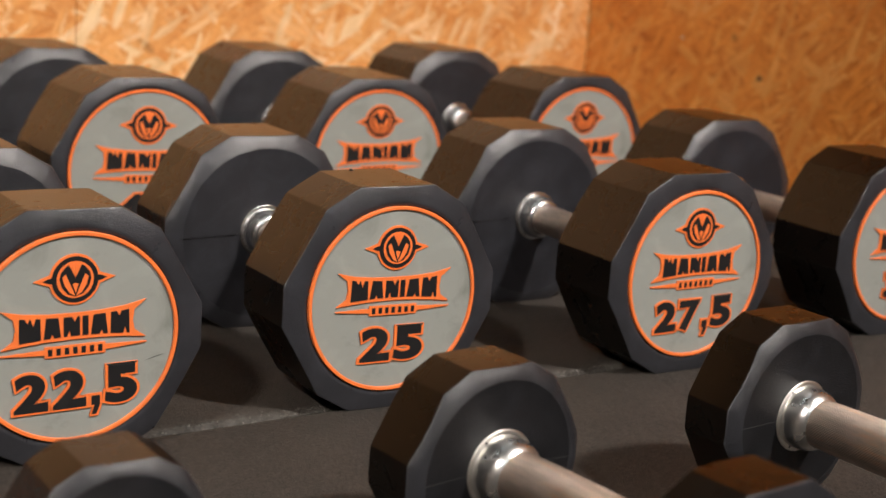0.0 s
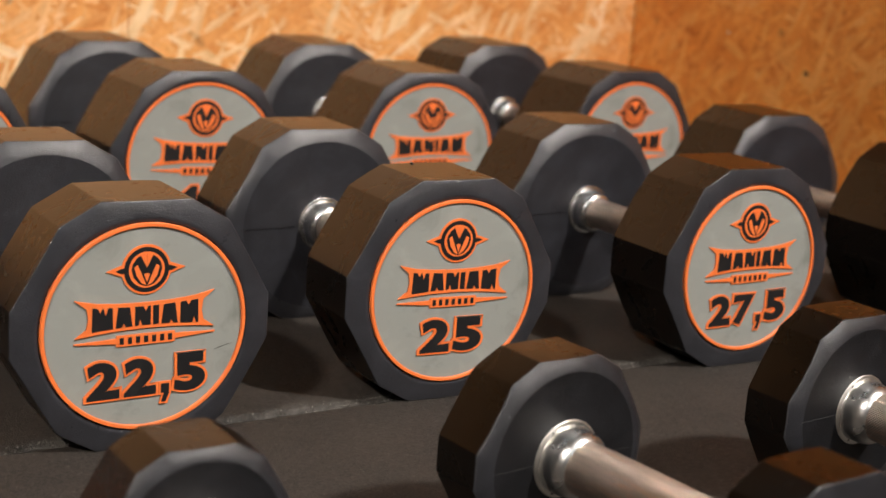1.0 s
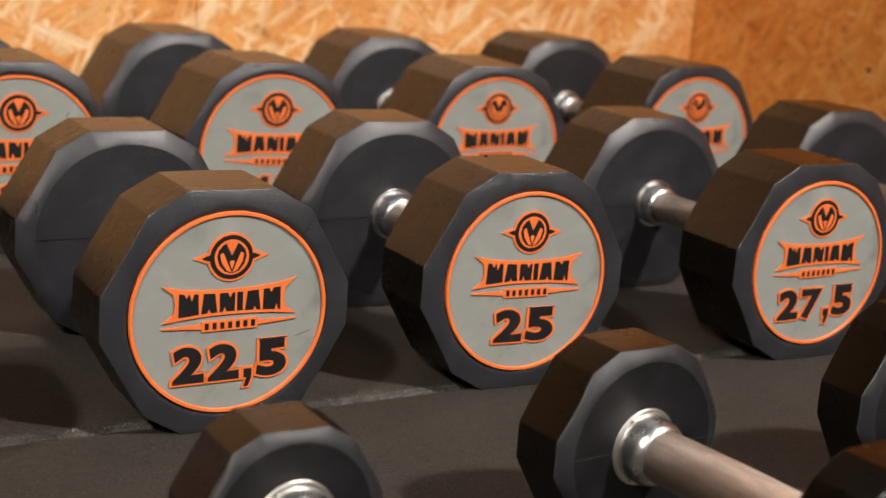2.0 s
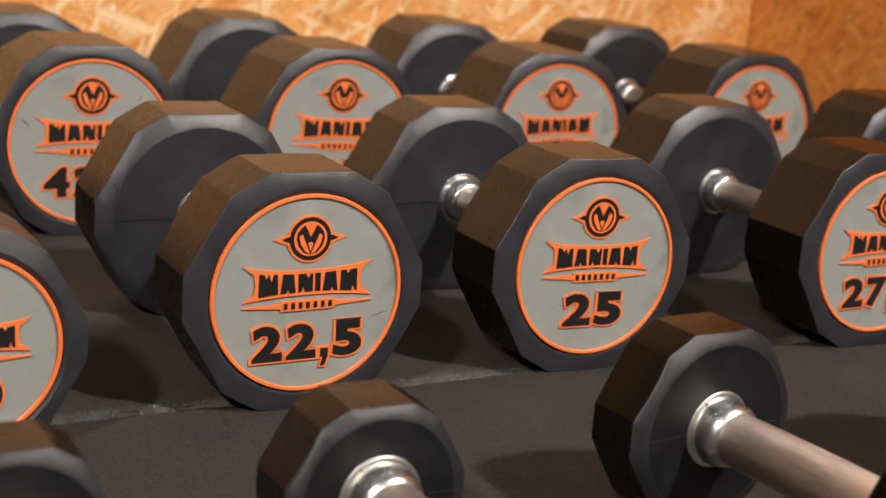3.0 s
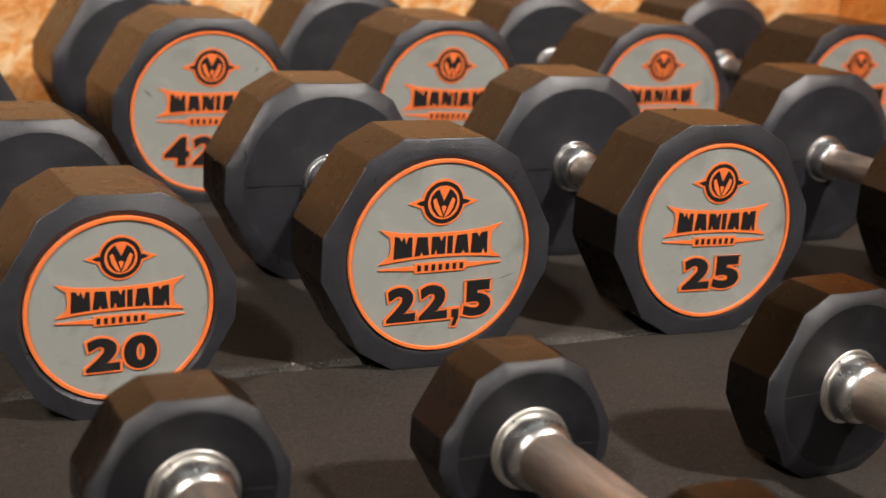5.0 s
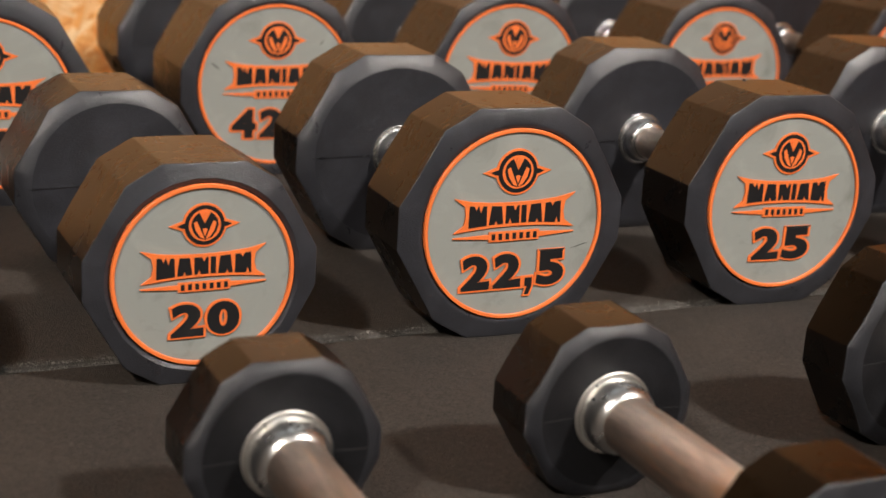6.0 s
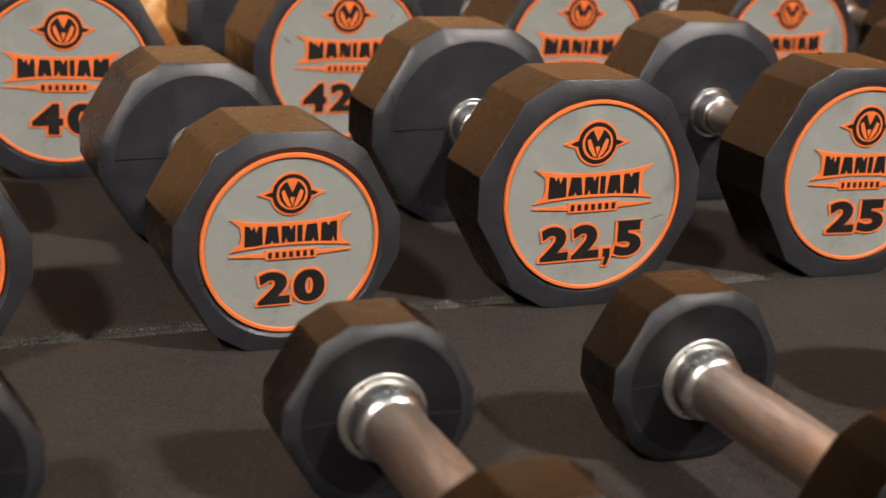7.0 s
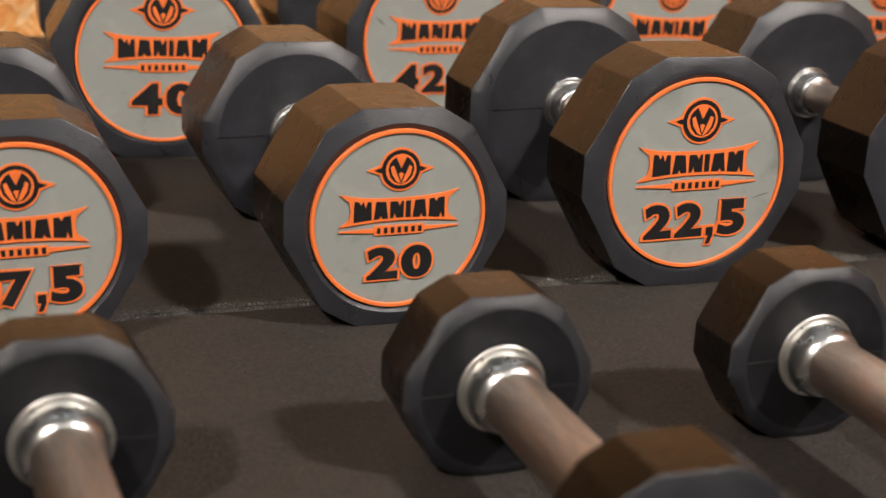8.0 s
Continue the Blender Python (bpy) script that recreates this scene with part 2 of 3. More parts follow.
def head_mesh(a, length, ring_r):
    """One head: outer face at y = 0 with a seat for the face plate, inner face at y = length."""
    bm = bmesh.new()
    base = outline(a)

    def ring_at(r, y):
        return [(r * u / math.hypot(u, v), y, r * v / math.hypot(u, v)) for u, v in base]

    seat = ring_r + 0.0003
    loops = [ring_at(seat * 0.4, 0.0035), ring_at(seat, 0.0035), ring_at(seat + 0.0001, 0.0014), ring_at(seat + 0.0008, 0.0010), ring_at(seat + 0.05 * a, -0.0004)]
    disc, edge, rise = 0.88 * a, 1.03 * a, 0.060 * a
    front = lambda u, v: -0.0004 + 0.0030 * (math.hypot(u, v) - seat) / (edge - seat)
    back = lambda u, v: length + rise - (rise + 0.0002) * (math.hypot(u, v) - disc) / (edge - disc)
    cone = lambda f, more, inset: [(u, f(u, v) + more, v) for u, v in outline(a, inset)]
    loops += [cone(front, 0.0, 0.0008), cone(front, 0.0002, 0.0003), cone(front, 0.0006, 0.0)]
    loops += [cone(back, -0.0006, 0.0), cone(back, 0.0, 0.0006)]
    half = [((u + w) / 2, (y0 + length + rise) / 2 + 0.0010, (v + z) / 2) for (u, y0, v), (w, _, z) in zip(loops[-1], ring_at(disc, 0))]
    loops += [half, ring_at(disc, length + rise), ring_at(disc - 0.0014, length + rise), ring_at(0.45 * a, length + rise)]
    rings(bm, loops, cap_first=True, cap_last=True)
    bm.faces.ensure_lookup_table()
    # faces get the lit tones, side flats keep the shaded one
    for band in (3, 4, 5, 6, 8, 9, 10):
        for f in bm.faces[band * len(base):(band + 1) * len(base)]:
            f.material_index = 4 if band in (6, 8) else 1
    for f in bm.faces[11 * len(base):13 * len(base)]:
        f.material_index = 2
    bm.faces[-1].material_index = 2
    # moulding seam across the inner face
    for s in (-1, 1):
        run = [(0.023, length + rise), (disc, length + rise), (1.04 * a, back(1.04 * a, 0))]
        side = [(s * u, y + 0.0003) for u, y in run] + [(s * u, y - 0.002) for u, y in run[::-1]]
        lo, hi = ([bm.verts.new((u, y, z - 0.0015 * (abs(u) / a) ** 2)) for u, y in side] for z in ((-0.0001, 0.00014) if a < 0.065 else (-0.00025, 0.00025)))
        n = len(side)
        for f in [(lo[i], lo[(i + 1) % n], hi[(i + 1) % n], hi[i]) for i in range(n)] + [lo, hi]:
            bm.faces.new(f).material_index = 3 if a < 0.065 else 0
    return bm


def plate_bm(r):
    bm = bmesh.new()
    rings(bm, [circle(r, 0.0035, 64), circle(r, 0.0012, 64), circle(r - 0.0004, 0.0008, 64), circle(r * 0.5, 0.0008, 64)], cap_first=True, cap_last=True)
    return bm


def ring_bm(r):
    w = 0.0028
    bm = bmesh.new()
    rings(bm, [circle(r, 0.002, 72), circle(r, -0.0004, 72), circle(r - 0.0005, -0.0009, 72), circle(r - w + 0.0005, -0.0009, 72), circle(r - w, -0.0004, 72), circle(r - w, 0.0015, 72)])
    return bm


def mirror_pts(half):
    return half + [(-u, v) for u, v in reversed(half)]


def disc_pts(r, v0, n=36):
    return [(r * math.cos(2 * math.pi * i / n), v0 + r * math.sin(2 * math.pi * i / n)) for i in range(n)]


def scaled(pts, k):
    return [(u * MM * k, v * MM * k) for u, v in pts]


def emblem_bm(k):
    """Round badge with two side spikes and a cleft chevron in a thin inner ring."""
    bm = bmesh.new()
    y0, c = 0.001, 38.4
    at = lambda pts: scaled([(u, v + c) for u, v in pts], k)
    for s in (1, -1):
        prism(bm, at([(s * 12, 5.0), (s * 16.8, 3.4), (s * 26.4, 0), (s * 16.8, -3.4), (s * 12, -5.0)][::s]), y0, -0.0001)
        prism(bm, at([(s * 12, 2.4), (s * 17.0, 1.5), (s * 20.6, 0), (s * 17.0, -1.5), (s * 12, -2.4)][::s]), y0, -0.0004, 1)
    prism(bm, scaled(disc_pts(16.4, c), k), y0, -0.0002)
    prism(bm, scaled(disc_pts(14.9, c), k), y0, -0.0005, 1)
    prism(bm, scaled(disc_pts(11.9, c), k), y0, -0.0008)
    field = [(10.2, 0.5), (9.3, 4.6), (6.6, 8.0), (4.2, 9.6), (2.0, 5.0)]
    prism(bm, at(field + [(0.0, 1.2)] + [(-u, v) for u, v in field[::-1]] + [(-8.6, -4.8), (-5.0, -9.2), (0.0, -10.8), (5.0, -9.2), (8.6, -4.8)]), y0, -0.0011, 1)
    for s in (1, -1):
        prism(bm, at([(s * 0.3, -10.2), (s * 6.2, 3.6), (s * 8.4, 2.0), (s * 7.0, -3.6), (s * 3.6, -8.6)][::s]), y0, -0.0014)
        prism(bm, at([(s * 0.9, 3.4), (s * 2.6, 7.4), (s * 1.6, 10.4), (s * 0.1, 10.9), (s * 0.1, 2.2)][::s]), y0, -0.0014)
    prism(bm, at([(-1.9, -2.8), (0.0, 1.0 - 3.0), (1.9, -2.8), (0.0, -8.4)]), y0, -0.00142)
    return bm


def flat_bm(pts, k, front):
    bm = bmesh.new()
    prism(bm, scaled(pts, k), 0.001, front)
    return bm


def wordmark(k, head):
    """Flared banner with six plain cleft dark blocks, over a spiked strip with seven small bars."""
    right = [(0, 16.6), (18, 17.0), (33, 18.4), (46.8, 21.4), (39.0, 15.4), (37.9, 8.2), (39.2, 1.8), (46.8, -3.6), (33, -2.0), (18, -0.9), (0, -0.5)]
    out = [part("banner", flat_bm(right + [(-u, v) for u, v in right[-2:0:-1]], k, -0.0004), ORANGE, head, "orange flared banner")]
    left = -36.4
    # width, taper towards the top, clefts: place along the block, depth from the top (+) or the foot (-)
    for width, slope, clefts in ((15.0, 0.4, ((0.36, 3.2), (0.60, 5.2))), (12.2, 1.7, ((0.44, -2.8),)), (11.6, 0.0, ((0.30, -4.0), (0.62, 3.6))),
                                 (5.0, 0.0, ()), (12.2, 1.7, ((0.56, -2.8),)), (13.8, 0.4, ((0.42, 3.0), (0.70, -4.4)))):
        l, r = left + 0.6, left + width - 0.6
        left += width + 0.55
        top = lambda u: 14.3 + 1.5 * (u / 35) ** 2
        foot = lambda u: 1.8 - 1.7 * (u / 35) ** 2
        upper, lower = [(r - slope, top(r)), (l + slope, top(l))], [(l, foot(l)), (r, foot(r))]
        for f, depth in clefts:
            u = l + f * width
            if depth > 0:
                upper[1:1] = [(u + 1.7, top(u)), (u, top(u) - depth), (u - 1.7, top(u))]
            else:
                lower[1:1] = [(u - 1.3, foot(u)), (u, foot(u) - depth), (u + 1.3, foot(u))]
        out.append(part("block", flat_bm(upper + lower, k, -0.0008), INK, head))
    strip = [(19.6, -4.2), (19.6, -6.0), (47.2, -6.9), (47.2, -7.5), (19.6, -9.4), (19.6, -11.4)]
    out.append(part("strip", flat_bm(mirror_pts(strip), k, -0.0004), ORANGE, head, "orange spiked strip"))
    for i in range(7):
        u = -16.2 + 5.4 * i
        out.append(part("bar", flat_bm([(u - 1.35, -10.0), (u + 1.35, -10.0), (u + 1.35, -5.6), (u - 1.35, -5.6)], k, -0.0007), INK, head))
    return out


GLYPHS = {}
FAT, EDGE = 0.052, 0.044


def flat_glyph(ch):
    """A character of the built-in font as closed loops, its inside on the left."""
    cu = bpy.data.curves.new("glyph", "FONT")
    cu.body, cu.size, cu.resolution_u = ch, 1.0, 6
    ob = new("glyph", cu)
    bpy.context.view_layer.update()
    me = bpy.data.meshes.new_from_object(ob.evaluated_get(bpy.context.evaluated_depsgraph_get()))
    key = lambda i: (round(me.vertices[i].co.x, 5), round(me.vertices[i].co.y, 5))
    edges = set()
    for p in me.polygons:
        vs = [key(i) for i in p.vertices]
        if sum(a[0] * b[1] - a[1] * b[0] for a, b in zip(vs, vs[1:] + vs[:1])) < 0:
            vs.reverse()
        edges.update((a, b) for a, b in zip(vs, vs[1:] + vs[:1]) if a != b)
    follow = {a: b for a, b in edges if (b, a) not in edges}
    bpy.data.objects.remove(ob)
    bpy.data.meshes.remove(me)
    bpy.data.curves.remove(cu)
    loops = []
    while follow:
        a = next(iter(sorted(follow)))
        loop = [a]
        while follow.get(loop[-1]) is not None:
            b = follow.pop(loop[-1])
            if b == loop[0]:
                break
            loop.append(b)
        loops.append(loop)
    return [loop for loop in loops if len(loop) > 2]


def glyph(ch, fat):
    """The character's loops, thickened by fat with blunt corners."""
    if ch not in GLYPHS:
        GLYPHS[ch] = flat_glyph(ch)
    out = []
    for loop in GLYPHS[ch]:
        pts = []
        for i, p in enumerate(loop):
            a, b, c = Vector(loop[i - 1]), Vector(p), Vector(loop[(i + 1) % len(loop)])
            n1, n2 = (Vector(((v - u).y, (u - v).x)).normalized() for u, v in ((a, b), (b, c)))
            mid = n1 + n2
            if mid.length < 0.4:
                pts += [tuple(b + fat * (n1 + 0.35 * (b - a).normalized())), tuple(b + fat * (n2 - 0.35 * (c - b).normalized()))]
            else:
                pts.append(tuple(b + fat * min(2 / mid.length, 1.45) * mid.normalized()))
        out.append(pts)
    return out


def comma_bm(mid, k):
    """A square dot with a slanted tail that hangs below the line."""
    bm = bmesh.new()
    for g, front, mat in ((1.4, -0.0005, 0), (0.0, -0.0008, 1)):
        shape = [(-2.7 - g, 6.6 + g), (2.9 + g, 6.6 + g), (2.9 + g, 0.2 - 0.4 * g), (0.4 + g, -5.8 - g), (-2.6 - g, -5.8 - g), (-0.6 - g, 0.4 - g), (-2.7 - g, 0.4 - g)]
        prism(bm, scaled([(mid + p, BASE + q) for p, q in shape], k), 0.001, front, mat)
    return bm


def figure_bm(c, mid, width, k):
    """One heavy figure with a coloured edge."""
    bm = bmesh.new()
    ref, pts = [[p for loop in glyph(ch, FAT) for p in loop] for ch in "0" + c]
    h0, h1 = min(p[1] for p in ref), max(p[1] for p in ref)
    x0, x1 = min(p[0] for p in pts), max(p[0] for p in pts)
    sx, sy = (width - 2.9) / (x1 - x0), 25.6 / (h1 - h0)
    for fat, front, mat in ((FAT + EDGE, -0.0005, 0), (FAT, -0.0008, 1)):
        edges = []
        for loop in glyph(c, fat):
            at = [((mid + (x - (x0 + x1) / 2) * sx) * MM * k, (BASE + (y - h0) * sy) * MM * k) for x, y in loop]
            fv, bv = ([bm.verts.new((p, y, q)) for p, q in at] for y in (front, 0.001))
            n = len(at)
            for i in range(n):
                edges.append(bm.edges.new((fv[i], fv[(i + 1) % n])))
                bm.faces.new((fv[i], bv[i], bv[(i + 1) % n], fv[(i + 1) % n])).material_index = mat
        for f in bmesh.ops.triangle_fill(bm, edges=edges, use_beauty=True, use_dissolve=False, normal=(0, -1, 0))["geom"]:
            if isinstance(f, bmesh.types.BMFace):
                f.material_index = mat
    return bm


def number_parts(text, k, head):
    wide = 24.6 if "," in text else 27.4
    widths = [9.4 if c == "," else wide for c in text]
    u, out = -sum(widths) / 2 + 0.8, []
    for c, w in zip(text, widths):
        if c == ",":
            out.append(part("comma", comma_bm(u + w / 2, k), [ORANGE, INK], head, "black comma edged in orange"))
        else:
            out.append(part("figure", figure_bm(c, u + w / 2, w, k), [ORANGE, INK], head, "black figure " + c + " edged in orange"))
        u += w
    return out


def collar_bm(r, end, power):
    """Thin flange, then a rounded sleeve that narrows to the grip's radius, end."""
    bm = bmesh.new()
    prof = [(r, 0.0), (r, 0.0011), (r - 0.0003, 0.0015), (r - 0.0012, 0.0018)]
    body = 0.87 * r
    prof += [(body + 0.0003, 0.0019), (body + 0.0001, 0.0014), (body, 0.0018)]
    prof += [(end + 0.0006 + (body - end - 0.0006) * math.cos(f) ** power, 0.0030 + 0.0152 * math.sin(f) ** (1.0 / power)) for f in [math.pi / 2 * i / 10 for i in range(10)]]
    prof += [(end + 0.0006, 0.0183), (end - 0.0002, 0.0186)]
    rings(bm, [circle(rr, y, 48) for rr, y in prof])
    bm.faces.ensure_lookup_table()
    for f in bm.faces[:4 * 48]:
        f.material_index = 1
    return bm


def handle_mesh(length, r, slim):
    bm = bmesh.new()
    n = 40
    uv = bm.loops.layers.uv.new("UVMap")
    prof = [(r - slim - 0.0004, 0.0), (r - slim, 0.004)] + [(r - slim + (slim + 0.0004) * math.sin(math.pi * f), 0.004 + (length - 0.008) * f) for f in (0.12, 0.25, 0.5, 0.75, 0.88)] + [(r - slim, length - 0.004), (r - slim - 0.0004, length)]
    vs = rings(bm, [circle(rr, y, n) for rr, y in prof])
    for k in range(len(vs) - 1):
        for i in range(n):
            f = next(f for f in vs[k][i].link_faces if vs[k][(i + 1) % n] in f.verts and vs[k + 1][i] in f.verts)
            for loop in f.loops:
                row = k if loop.vert in (vs[k][i], vs[k][(i + 1) % n]) else k + 1
                col = i if loop.vert in (vs[k][i], vs[row][i]) else i + 1
                loop[uv].uv = (col / n * 2 * math.pi * r * 100, prof[row][1] * 100)
    return bm


def crease(ob, y):
    """Keeps the rim of the inner disc crisp, softens the rest."""
    co = ob.data.vertices
    for e in ob.data.edges:
        if all(abs(co[i].co.y - y) < 0.00003 for i in e.vertices):
            e.use_edge_sharp = True
    mod = ob.modifiers.new("normals", "WEIGHTED_NORMAL")
    mod.keep_sharp = True
    return ob


def dumbbell(x, y, turn, roll, a, length, k, text, label, group, collar=0.0236, grip=GRIP):
    """Lies on the floor; x, y: middle of its outer face, k: size of the face plate's print."""
    thing = new("dumbbell")
    thing.matrix_world = pose(x, y, 0, 0, 0, turn)
    tagged(thing, label, "dumbbell", group)
    r, bar, lift = RING * k, 0.0138 if text else 0.0161, 0.0015 if text else 0.0
    for far in (False, True):
        m = pose(0, 0, a) if not far else pose(0, 2 * length + grip, a, 0, 0, 180)
        head = crease(part("head", head_mesh(a, length, r), [SHADED_RUBBER, GRAINED if text else MATTE, DUSTY if text else DARK_DISC, SCUFFED, WORN_GLINT], thing, smooth=40), length + 0.060 * a)
        head.matrix_local = m
        face = [part("face_plate", plate_bm(r), GREY, head, "grey rubber face plate", smooth=30),
                part("ring", ring_bm(r), ORANGE, head, "orange raised ring", smooth=40)]
        if not far:
            if text:
                face.append(part("emblem", emblem_bm(k), [ORANGE, INK], head, "orange and black round badge with side spikes"))
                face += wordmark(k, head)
                face += number_parts(text, k, head)
        for ob in face:
            ob.matrix_local = pose(0, 0, 0, 0, -roll if not far else 0, 0)
        c = part("collar", collar_bm(collar, bar if text else bar - 0.0007, 0.8 if text else 1.7), [SATIN, SATIN] if text else [CHROME, BRUSHED], thing, "polished steel collar", smooth=40)
        c.matrix_local = m @ pose(0, length + 0.060 * a - (0.0016 if text else 0.001), lift)
        if not text:
            for angle in (55, 175, 295):
                bm = bmesh.new()
                u, v = 0.0213 * math.cos(radians(angle)), 0.0213 * math.sin(radians(angle))
                rings(bm, [circle(0.0007, 0.0012, 10, u, v), circle(0.0007, 0.0021, 10, u, v)], cap_last=True)
                part("screw", bm, INK, c, "tiny dark screw")
    h = part("handle", handle_mesh(grip + 0.012, bar, 0.0 if text else 0.0007), KNURL, thing, "knurled steel grip", smooth=30)
    h.matrix_local = pose(0, length - 0.006, a + lift)
    return thing


# ---- the room ----
def slab(name, dims, mat, label, category="wall"):
    bm = bmesh.new()
    box(bm, *dims)
    return tagged(part(name, bm, mat), label, category, kind="structure")


slab("floor", (WEST - 0.2, WALL_X + 0.2, SOUTH - 0.2, WALL_Y + 0.2, -0.2, -0.012), CONCRETE, "bare grey concrete floor under the rubber mats", "floor")
slab("ceiling", (WEST - 0.2, WALL_X + 0.2, SOUTH - 0.2, WALL_Y + 0.2, CEILING, CEILING + 0.2), PLASTER, "plain dark grey painted ceiling", "ceiling")
SEAM_X = 0.357
wall = slab("wall_north", (WEST - 0.2, WALL_X + 0.2, WALL_Y + 0.018, WALL_Y + 0.2, -0.012, CEILING), PLASTER, "wall clad with varnished orange strand board")
for x0, x1 in ((WEST, SEAM_X - 1.25 - 0.0008), (SEAM_X - 1.25 + 0.0008, SEAM_X - 0.0008), (SEAM_X + 0.0008, WALL_X - 0.001)):
    bm = bmesh.new()
    box(bm, x0, x1, WALL_Y, WALL_Y + 0.017, 0.0, CEILING - 0.002)
    p = part("panel", bm, OSB, wall, "varnished orange strand board panel")
east = slab("wall_east", (WALL_X + 0.018, WALL_X + 0.2, SOUTH - 0.2, WALL_Y + 0.018, -0.012, CEILING), PLASTER, "wall clad with varnished golden strand board")
for y0, y1 in ((-1.42, -0.172), (-0.169, WALL_Y - 0.001)):
    bm = bmesh.new()
    box(bm, -y1, -y0, 0.0, 0.017, 0.0, CEILING - 0.002)
    part("panel", bm, OSB_GOLD, east, "varnished golden strand board panel").matrix_world = pose(WALL_X, 0, 0, 0, 0, -90)
for y, z, r, m, name in ((0.670, 0.165, 0.0038, BARK, "knot"), (0.842, 0.206, 0.0022, FRAME, "paint_fleck")):
    bm = bmesh.new()
    rings(bm, [[(WALL_X - d, y + 1.4 * q * math.cos(math.pi * i / 6), z + q * math.sin(math.pi * i / 6)) for i in range(12)] for q, d in ((r, -0.001), (r, 0.0002), (0.6 * r, 0.0004))], cap_last=True)
    part(name, bm, m, east)
slab("wall_west", (WEST - 0.2, WEST, SOUTH, WALL_Y, -0.012, CEILING), PLASTER, "plain dark grey painted wall of the gym")
slab("wall_south", (WEST - 0.2, WALL_X + 0.2, SOUTH - 0.2, SOUTH, -0.012, CEILING), PLASTER, "plain dark grey painted wall of the gym")

EMIT, et, eb = material("lit_lens", 0.4)
eb.inputs["Base Color"].default_value = (0.9, 0.9, 0.88, 1)
eb.inputs["Emission Color"].default_value = (1.0, 0.94, 0.87, 1)
eb.inputs["Emission Strength"].default_value = 30.0
for at, aim, *_ in SPOTS:
    aim = look(at, aim)
    lamp = new("ceiling_spotlight")
    lamp.matrix_world = pose(at[0], at[1], CEILING)
    tagged(lamp, "small white ceiling spotlight, switched on", "ceiling light", "ceiling spotlights")
    bm = bmesh.new()
    drop = CEILING - at[2]
    for r, z0, z1 in ((0.05, -0.02, 0.0), (0.01, -drop + 0.05, -0.02)):
        rings(bm, [[(r * math.cos(2 * math.pi * i / 24), r * math.sin(2 * math.pi * i / 24), z) for i in range(24)] for z in (z0, z1)], cap_first=True, cap_last=True)
    part("mount", bm, FRAME, lamp)
    bm = bmesh.new()
    rings(bm, [[(r * math.cos(2 * math.pi * i / 32), r * math.sin(2 * math.pi * i / 32), z) for i in range(32)] for r, z in ((0.064, 0.085), (0.064, 0.0605), (0.07, 0.0605), (0.07, 0.09), (0.05, 0.15), (0.02, 0.165))], cap_last=True)
    part("housing", bm, FRAME, lamp, "white spotlight housing").matrix_world = aim
    bm = bmesh.new()
    rings(bm, [[(r * math.cos(2 * math.pi * i / 32), r * math.sin(2 * math.pi * i / 32), z) for i in range(32)] for r, z in ((0.049, 0.074), (0.048, 0.070), (0.02, 0.068))], cap_last=True)
    part("lens", bm, EMIT, lamp, "glowing lens").matrix_world = aim


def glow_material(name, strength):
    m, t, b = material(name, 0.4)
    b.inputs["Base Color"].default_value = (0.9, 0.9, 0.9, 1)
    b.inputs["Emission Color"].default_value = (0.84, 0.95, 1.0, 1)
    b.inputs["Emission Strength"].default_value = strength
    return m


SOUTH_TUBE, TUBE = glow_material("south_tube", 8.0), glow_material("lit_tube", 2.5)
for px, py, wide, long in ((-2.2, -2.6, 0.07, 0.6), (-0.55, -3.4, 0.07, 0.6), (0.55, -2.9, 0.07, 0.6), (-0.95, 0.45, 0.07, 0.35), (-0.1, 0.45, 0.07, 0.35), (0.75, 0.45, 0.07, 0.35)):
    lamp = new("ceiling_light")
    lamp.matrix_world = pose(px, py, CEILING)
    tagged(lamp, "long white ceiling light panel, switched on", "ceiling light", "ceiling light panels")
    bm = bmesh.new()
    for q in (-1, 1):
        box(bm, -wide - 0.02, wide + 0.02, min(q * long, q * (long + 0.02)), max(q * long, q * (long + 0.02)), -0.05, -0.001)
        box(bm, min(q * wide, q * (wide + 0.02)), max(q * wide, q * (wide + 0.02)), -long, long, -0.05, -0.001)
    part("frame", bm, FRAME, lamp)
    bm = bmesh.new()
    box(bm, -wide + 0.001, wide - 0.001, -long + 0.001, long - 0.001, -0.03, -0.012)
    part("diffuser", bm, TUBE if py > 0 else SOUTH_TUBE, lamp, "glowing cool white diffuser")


# ---- rubber mats that meet in a frayed joint ----
def joint_y(x):
    return 0.0275 + 0.034 * x


def mat(name, front):
    """A mat slab whose edge along the joint is worn uneven."""
    bm = bmesh.new()
    xs = [WEST] + [-0.9 + 0.006 * i for i in range(350)] + [WALL_X - 0.002]
    top = []
    for x in xs:
        wob = 0.0012 * noise.noise((x * 60, 3.0 if front else 9.0, 0)) + 0.0011 * noise.noise((x * 210, 5.0 if front else 1.0, 0))
        edge = joint_y(x) + (-0.0022 if front else 0.0030) + wob
        far = SOUTH if front else WALL_Y - 0.001
        s = -1 if front else 1
        drop = 0.0008 + 0.0011 * noise.noise((x * 90, 7, 2))
        row = [(edge, -0.012), (edge, -0.0028 - drop), (edge + s * 0.0025, -0.0009), (edge + s * 0.007, 0.0), (far, 0.0), (far, -0.012)]
        top.append([bm.verts.new((x, yy, zz)) for yy, zz in row])
    for a, b in zip(top, top[1:]):
        for i in range(5):
            bm.faces.new((a[i], b[i], b[i + 1], a[i + 1]))
    return tagged(part(name, bm, MAT, smooth=40), "black crumb rubber floor mat with pale flecks", "rubber mat", "floor mats", "structure")


mat("rubber_mat", True)
mat("rubber_mat", False)

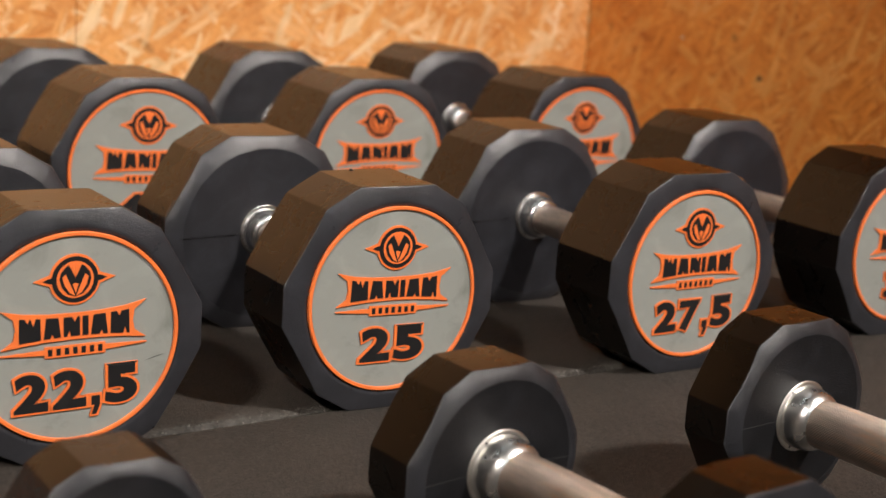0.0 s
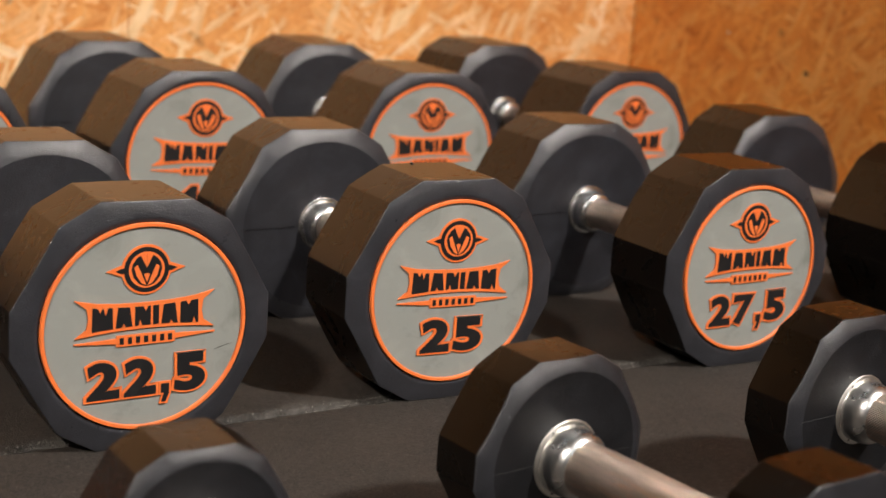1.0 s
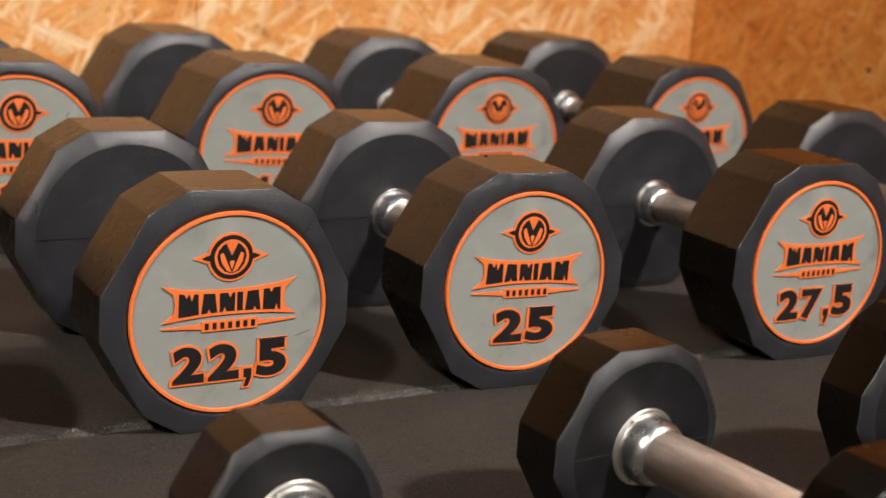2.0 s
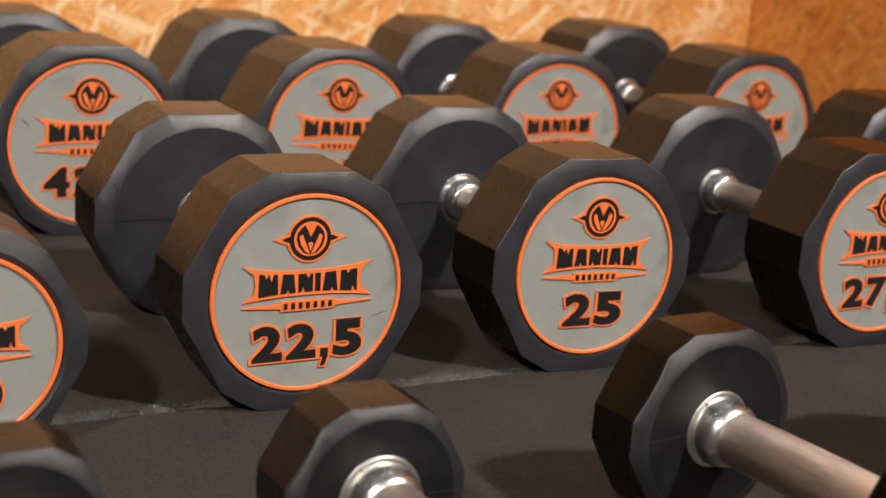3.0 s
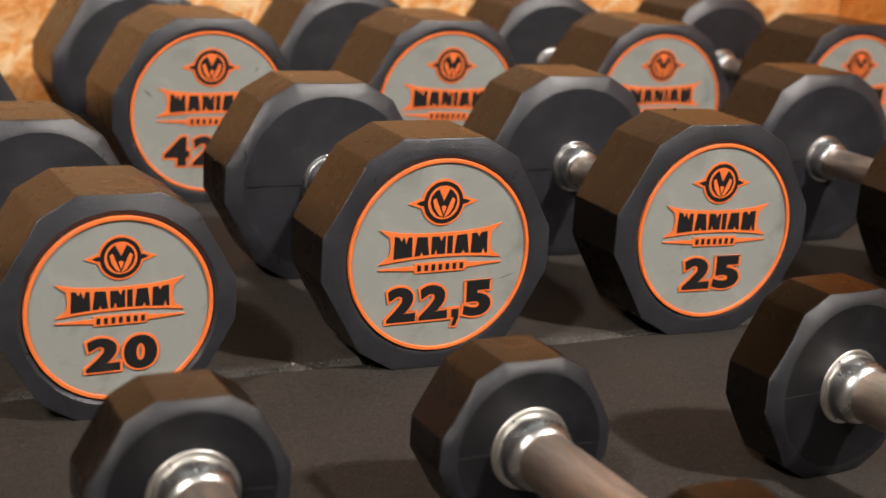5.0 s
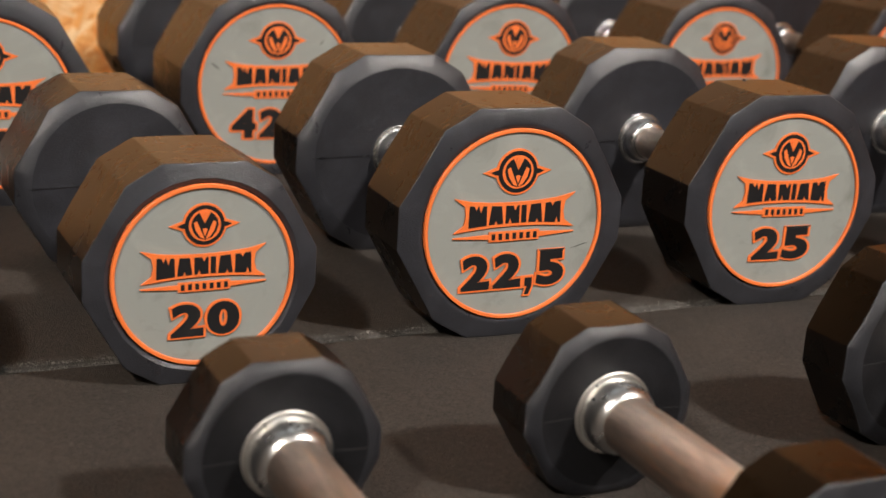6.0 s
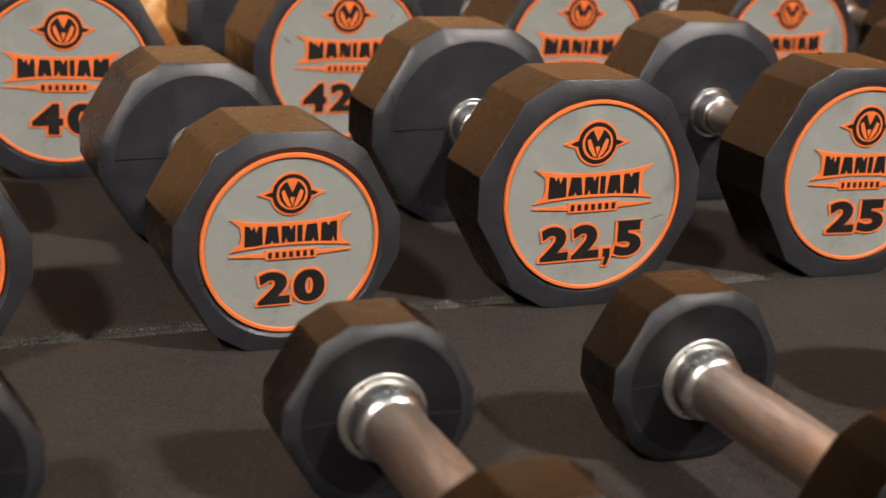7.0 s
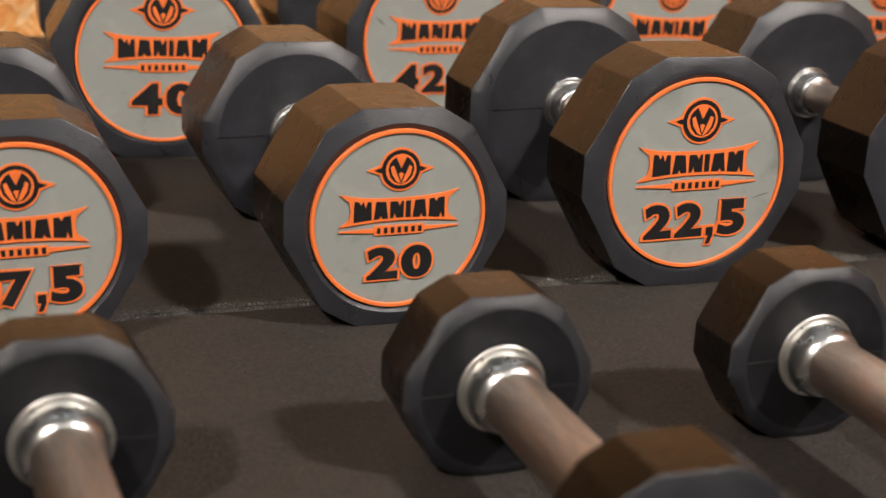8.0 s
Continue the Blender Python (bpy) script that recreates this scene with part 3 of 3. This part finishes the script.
rng = random.Random(4)
bm = bmesh.new()
for i in range(9500):
    x = rng.uniform(-0.75, 0.95)
    dens = noise.noise((x * 9, 0.3, 0.7))
    if rng.random() > 0.55 + 0.9 * dens:
        continue
    yv = joint_y(x) + rng.gauss(0.0030, 0.0040)
    s = rng.uniform(0.0002, 0.0008) * (1.0 if rng.random() < 0.85 else 1.8)
    near = abs(yv - joint_y(x)) < 0.003
    z = -0.0016 if near else 0.0
    vs = [bm.verts.new((x + s * rng.uniform(-1, 1), yv + s * rng.uniform(-1, 1), z + s * h)) for h in (-0.2, -0.2, -0.2, 1.0)]
    for f in ((0, 1, 3), (1, 2, 3), (2, 0, 3)):
        bm.faces.new([vs[j] for j in f])
tagged(part("joint_crumbs", bm, CRUMB), "pale crumbs and fibres frayed from the mat joint", "crumbs", kind="stuff")

# ---- the three rows ----
def scuff(head, p, q, w):
    """A short dark scratch on a face plate."""
    p, q = Vector(p), Vector(q)
    n = Vector((-(q - p).y, (q - p).x)).normalized() * w
    bm = bmesh.new()
    prism(bm, [tuple(v) for v in (p, (p + q) / 2 - n, q, (p + q) / 2 + n)], 0.001, 0.0005)
    part("scuff_mark", bm, INK, head, "dark scuff on the plate")


MIDDLE, BACK, FRONT = "middle row of dumbbells", "back row of dumbbells", "front row of dumbbells"
LBL = "{} dumbbell, grey face marked {}, orange ring, on mat"
for x, y, turn, roll, a, length, k, text in (
    (-0.4640, -0.0410, 1.0, 1.0, 0.0715, 0.0720, 0.852, "17,5"),
    (-0.2310, -0.0353, 1.7, 0.6, 0.0715, 0.0811, 0.852, "20"),
    (0.0, 0.0, 0.0, 1.0, 0.0829, 0.0669, 1.0, "22,5"),
    (0.2446, 0.0201, -0.7, -0.8, 0.0837, 0.0705, 1.006, "25"),
    (0.5309, 0.0128, -0.3, 0.8, 0.0843, 0.0769, 1.023, "27,5"),
    (0.8158, 0.0364, -0.6, 0.0, 0.0841, 0.0880, 1.020, "30"),
):
    made = dumbbell(x, y, turn, roll, a, length, k, text, LBL.format("black rubber", text), MIDDLE)
    near = next(o for o in made.children if o.name.startswith("head") and o.location.y < 0.05)
    if text == "25":
        bm = bmesh.new()
        rings(bm, [[(-0.006 + r * math.cos(math.pi * i / 5), length - 0.005 + r * math.sin(math.pi * i / 5), a + z) for i in range(10)] for r, z in ((0.0018, -0.001), (0.0015, 0.0007), (0.0008, 0.0014))], cap_last=True)
        part("nub", bm, SHADED_RUBBER, near, "small moulding nub", smooth=50)
    if text == "22,5":
        scuff(near, (0.0475, -0.0195), (0.0600, -0.0160), 0.00013)
for x, y, turn, roll, a, length, k, text in (
    (-0.3087, 0.4180, -2.5, -0.3, 0.0920, 0.1060, 1.104, "40"),
    (-0.0212, 0.4978, 1.5, -0.1, 0.0916, 0.1107, 1.150, "42,5"),
    (0.2414, 0.5078, 1.3, -1.7, 0.0918, 0.1093, 1.168, "45"),
    (0.5195, 0.5260, -1.9, 1.3, 0.0904, 0.1190, 1.140, "47,5"),
    (0.7840, 0.5022, 1.5, 0.4, 0.0935, 0.1130, 1.172, "50"),
):
    made = dumbbell(x, y, turn, roll, a, length, k, text, LBL.format("heavy black", text), BACK)
    if text == "42,5":
        near = next(o for o in made.children if o.name.startswith("head") and o.location.y < 0.05)
        scuff(near, (-0.0680, 0.0235), (-0.0570, 0.0150), 0.0007)
        scuff(near, (0.0440, 0.0390), (0.0490, 0.0450), 0.0005)
for x, y, turn, a, length in (
    (-0.4569, -0.4630, 1.6, 0.0489, 0.0330),
    (-0.2456, -0.4551, 0.2, 0.0484, 0.0410),
    (-0.0580, -0.4522, 0.7, 0.0491, 0.0429),
    (0.1817, -0.4360, 5.2, 0.0589, 0.0398),
    (0.4099, -0.4371, 3.7, 0.0617, 0.0389),
):
    dumbbell(x, y, turn, 0.0, a, length, 0.84 * a / 0.0829, "", "small black rubber dumbbell, polished steel collar, knurled grip, on mat", FRONT, collar=0.0236)
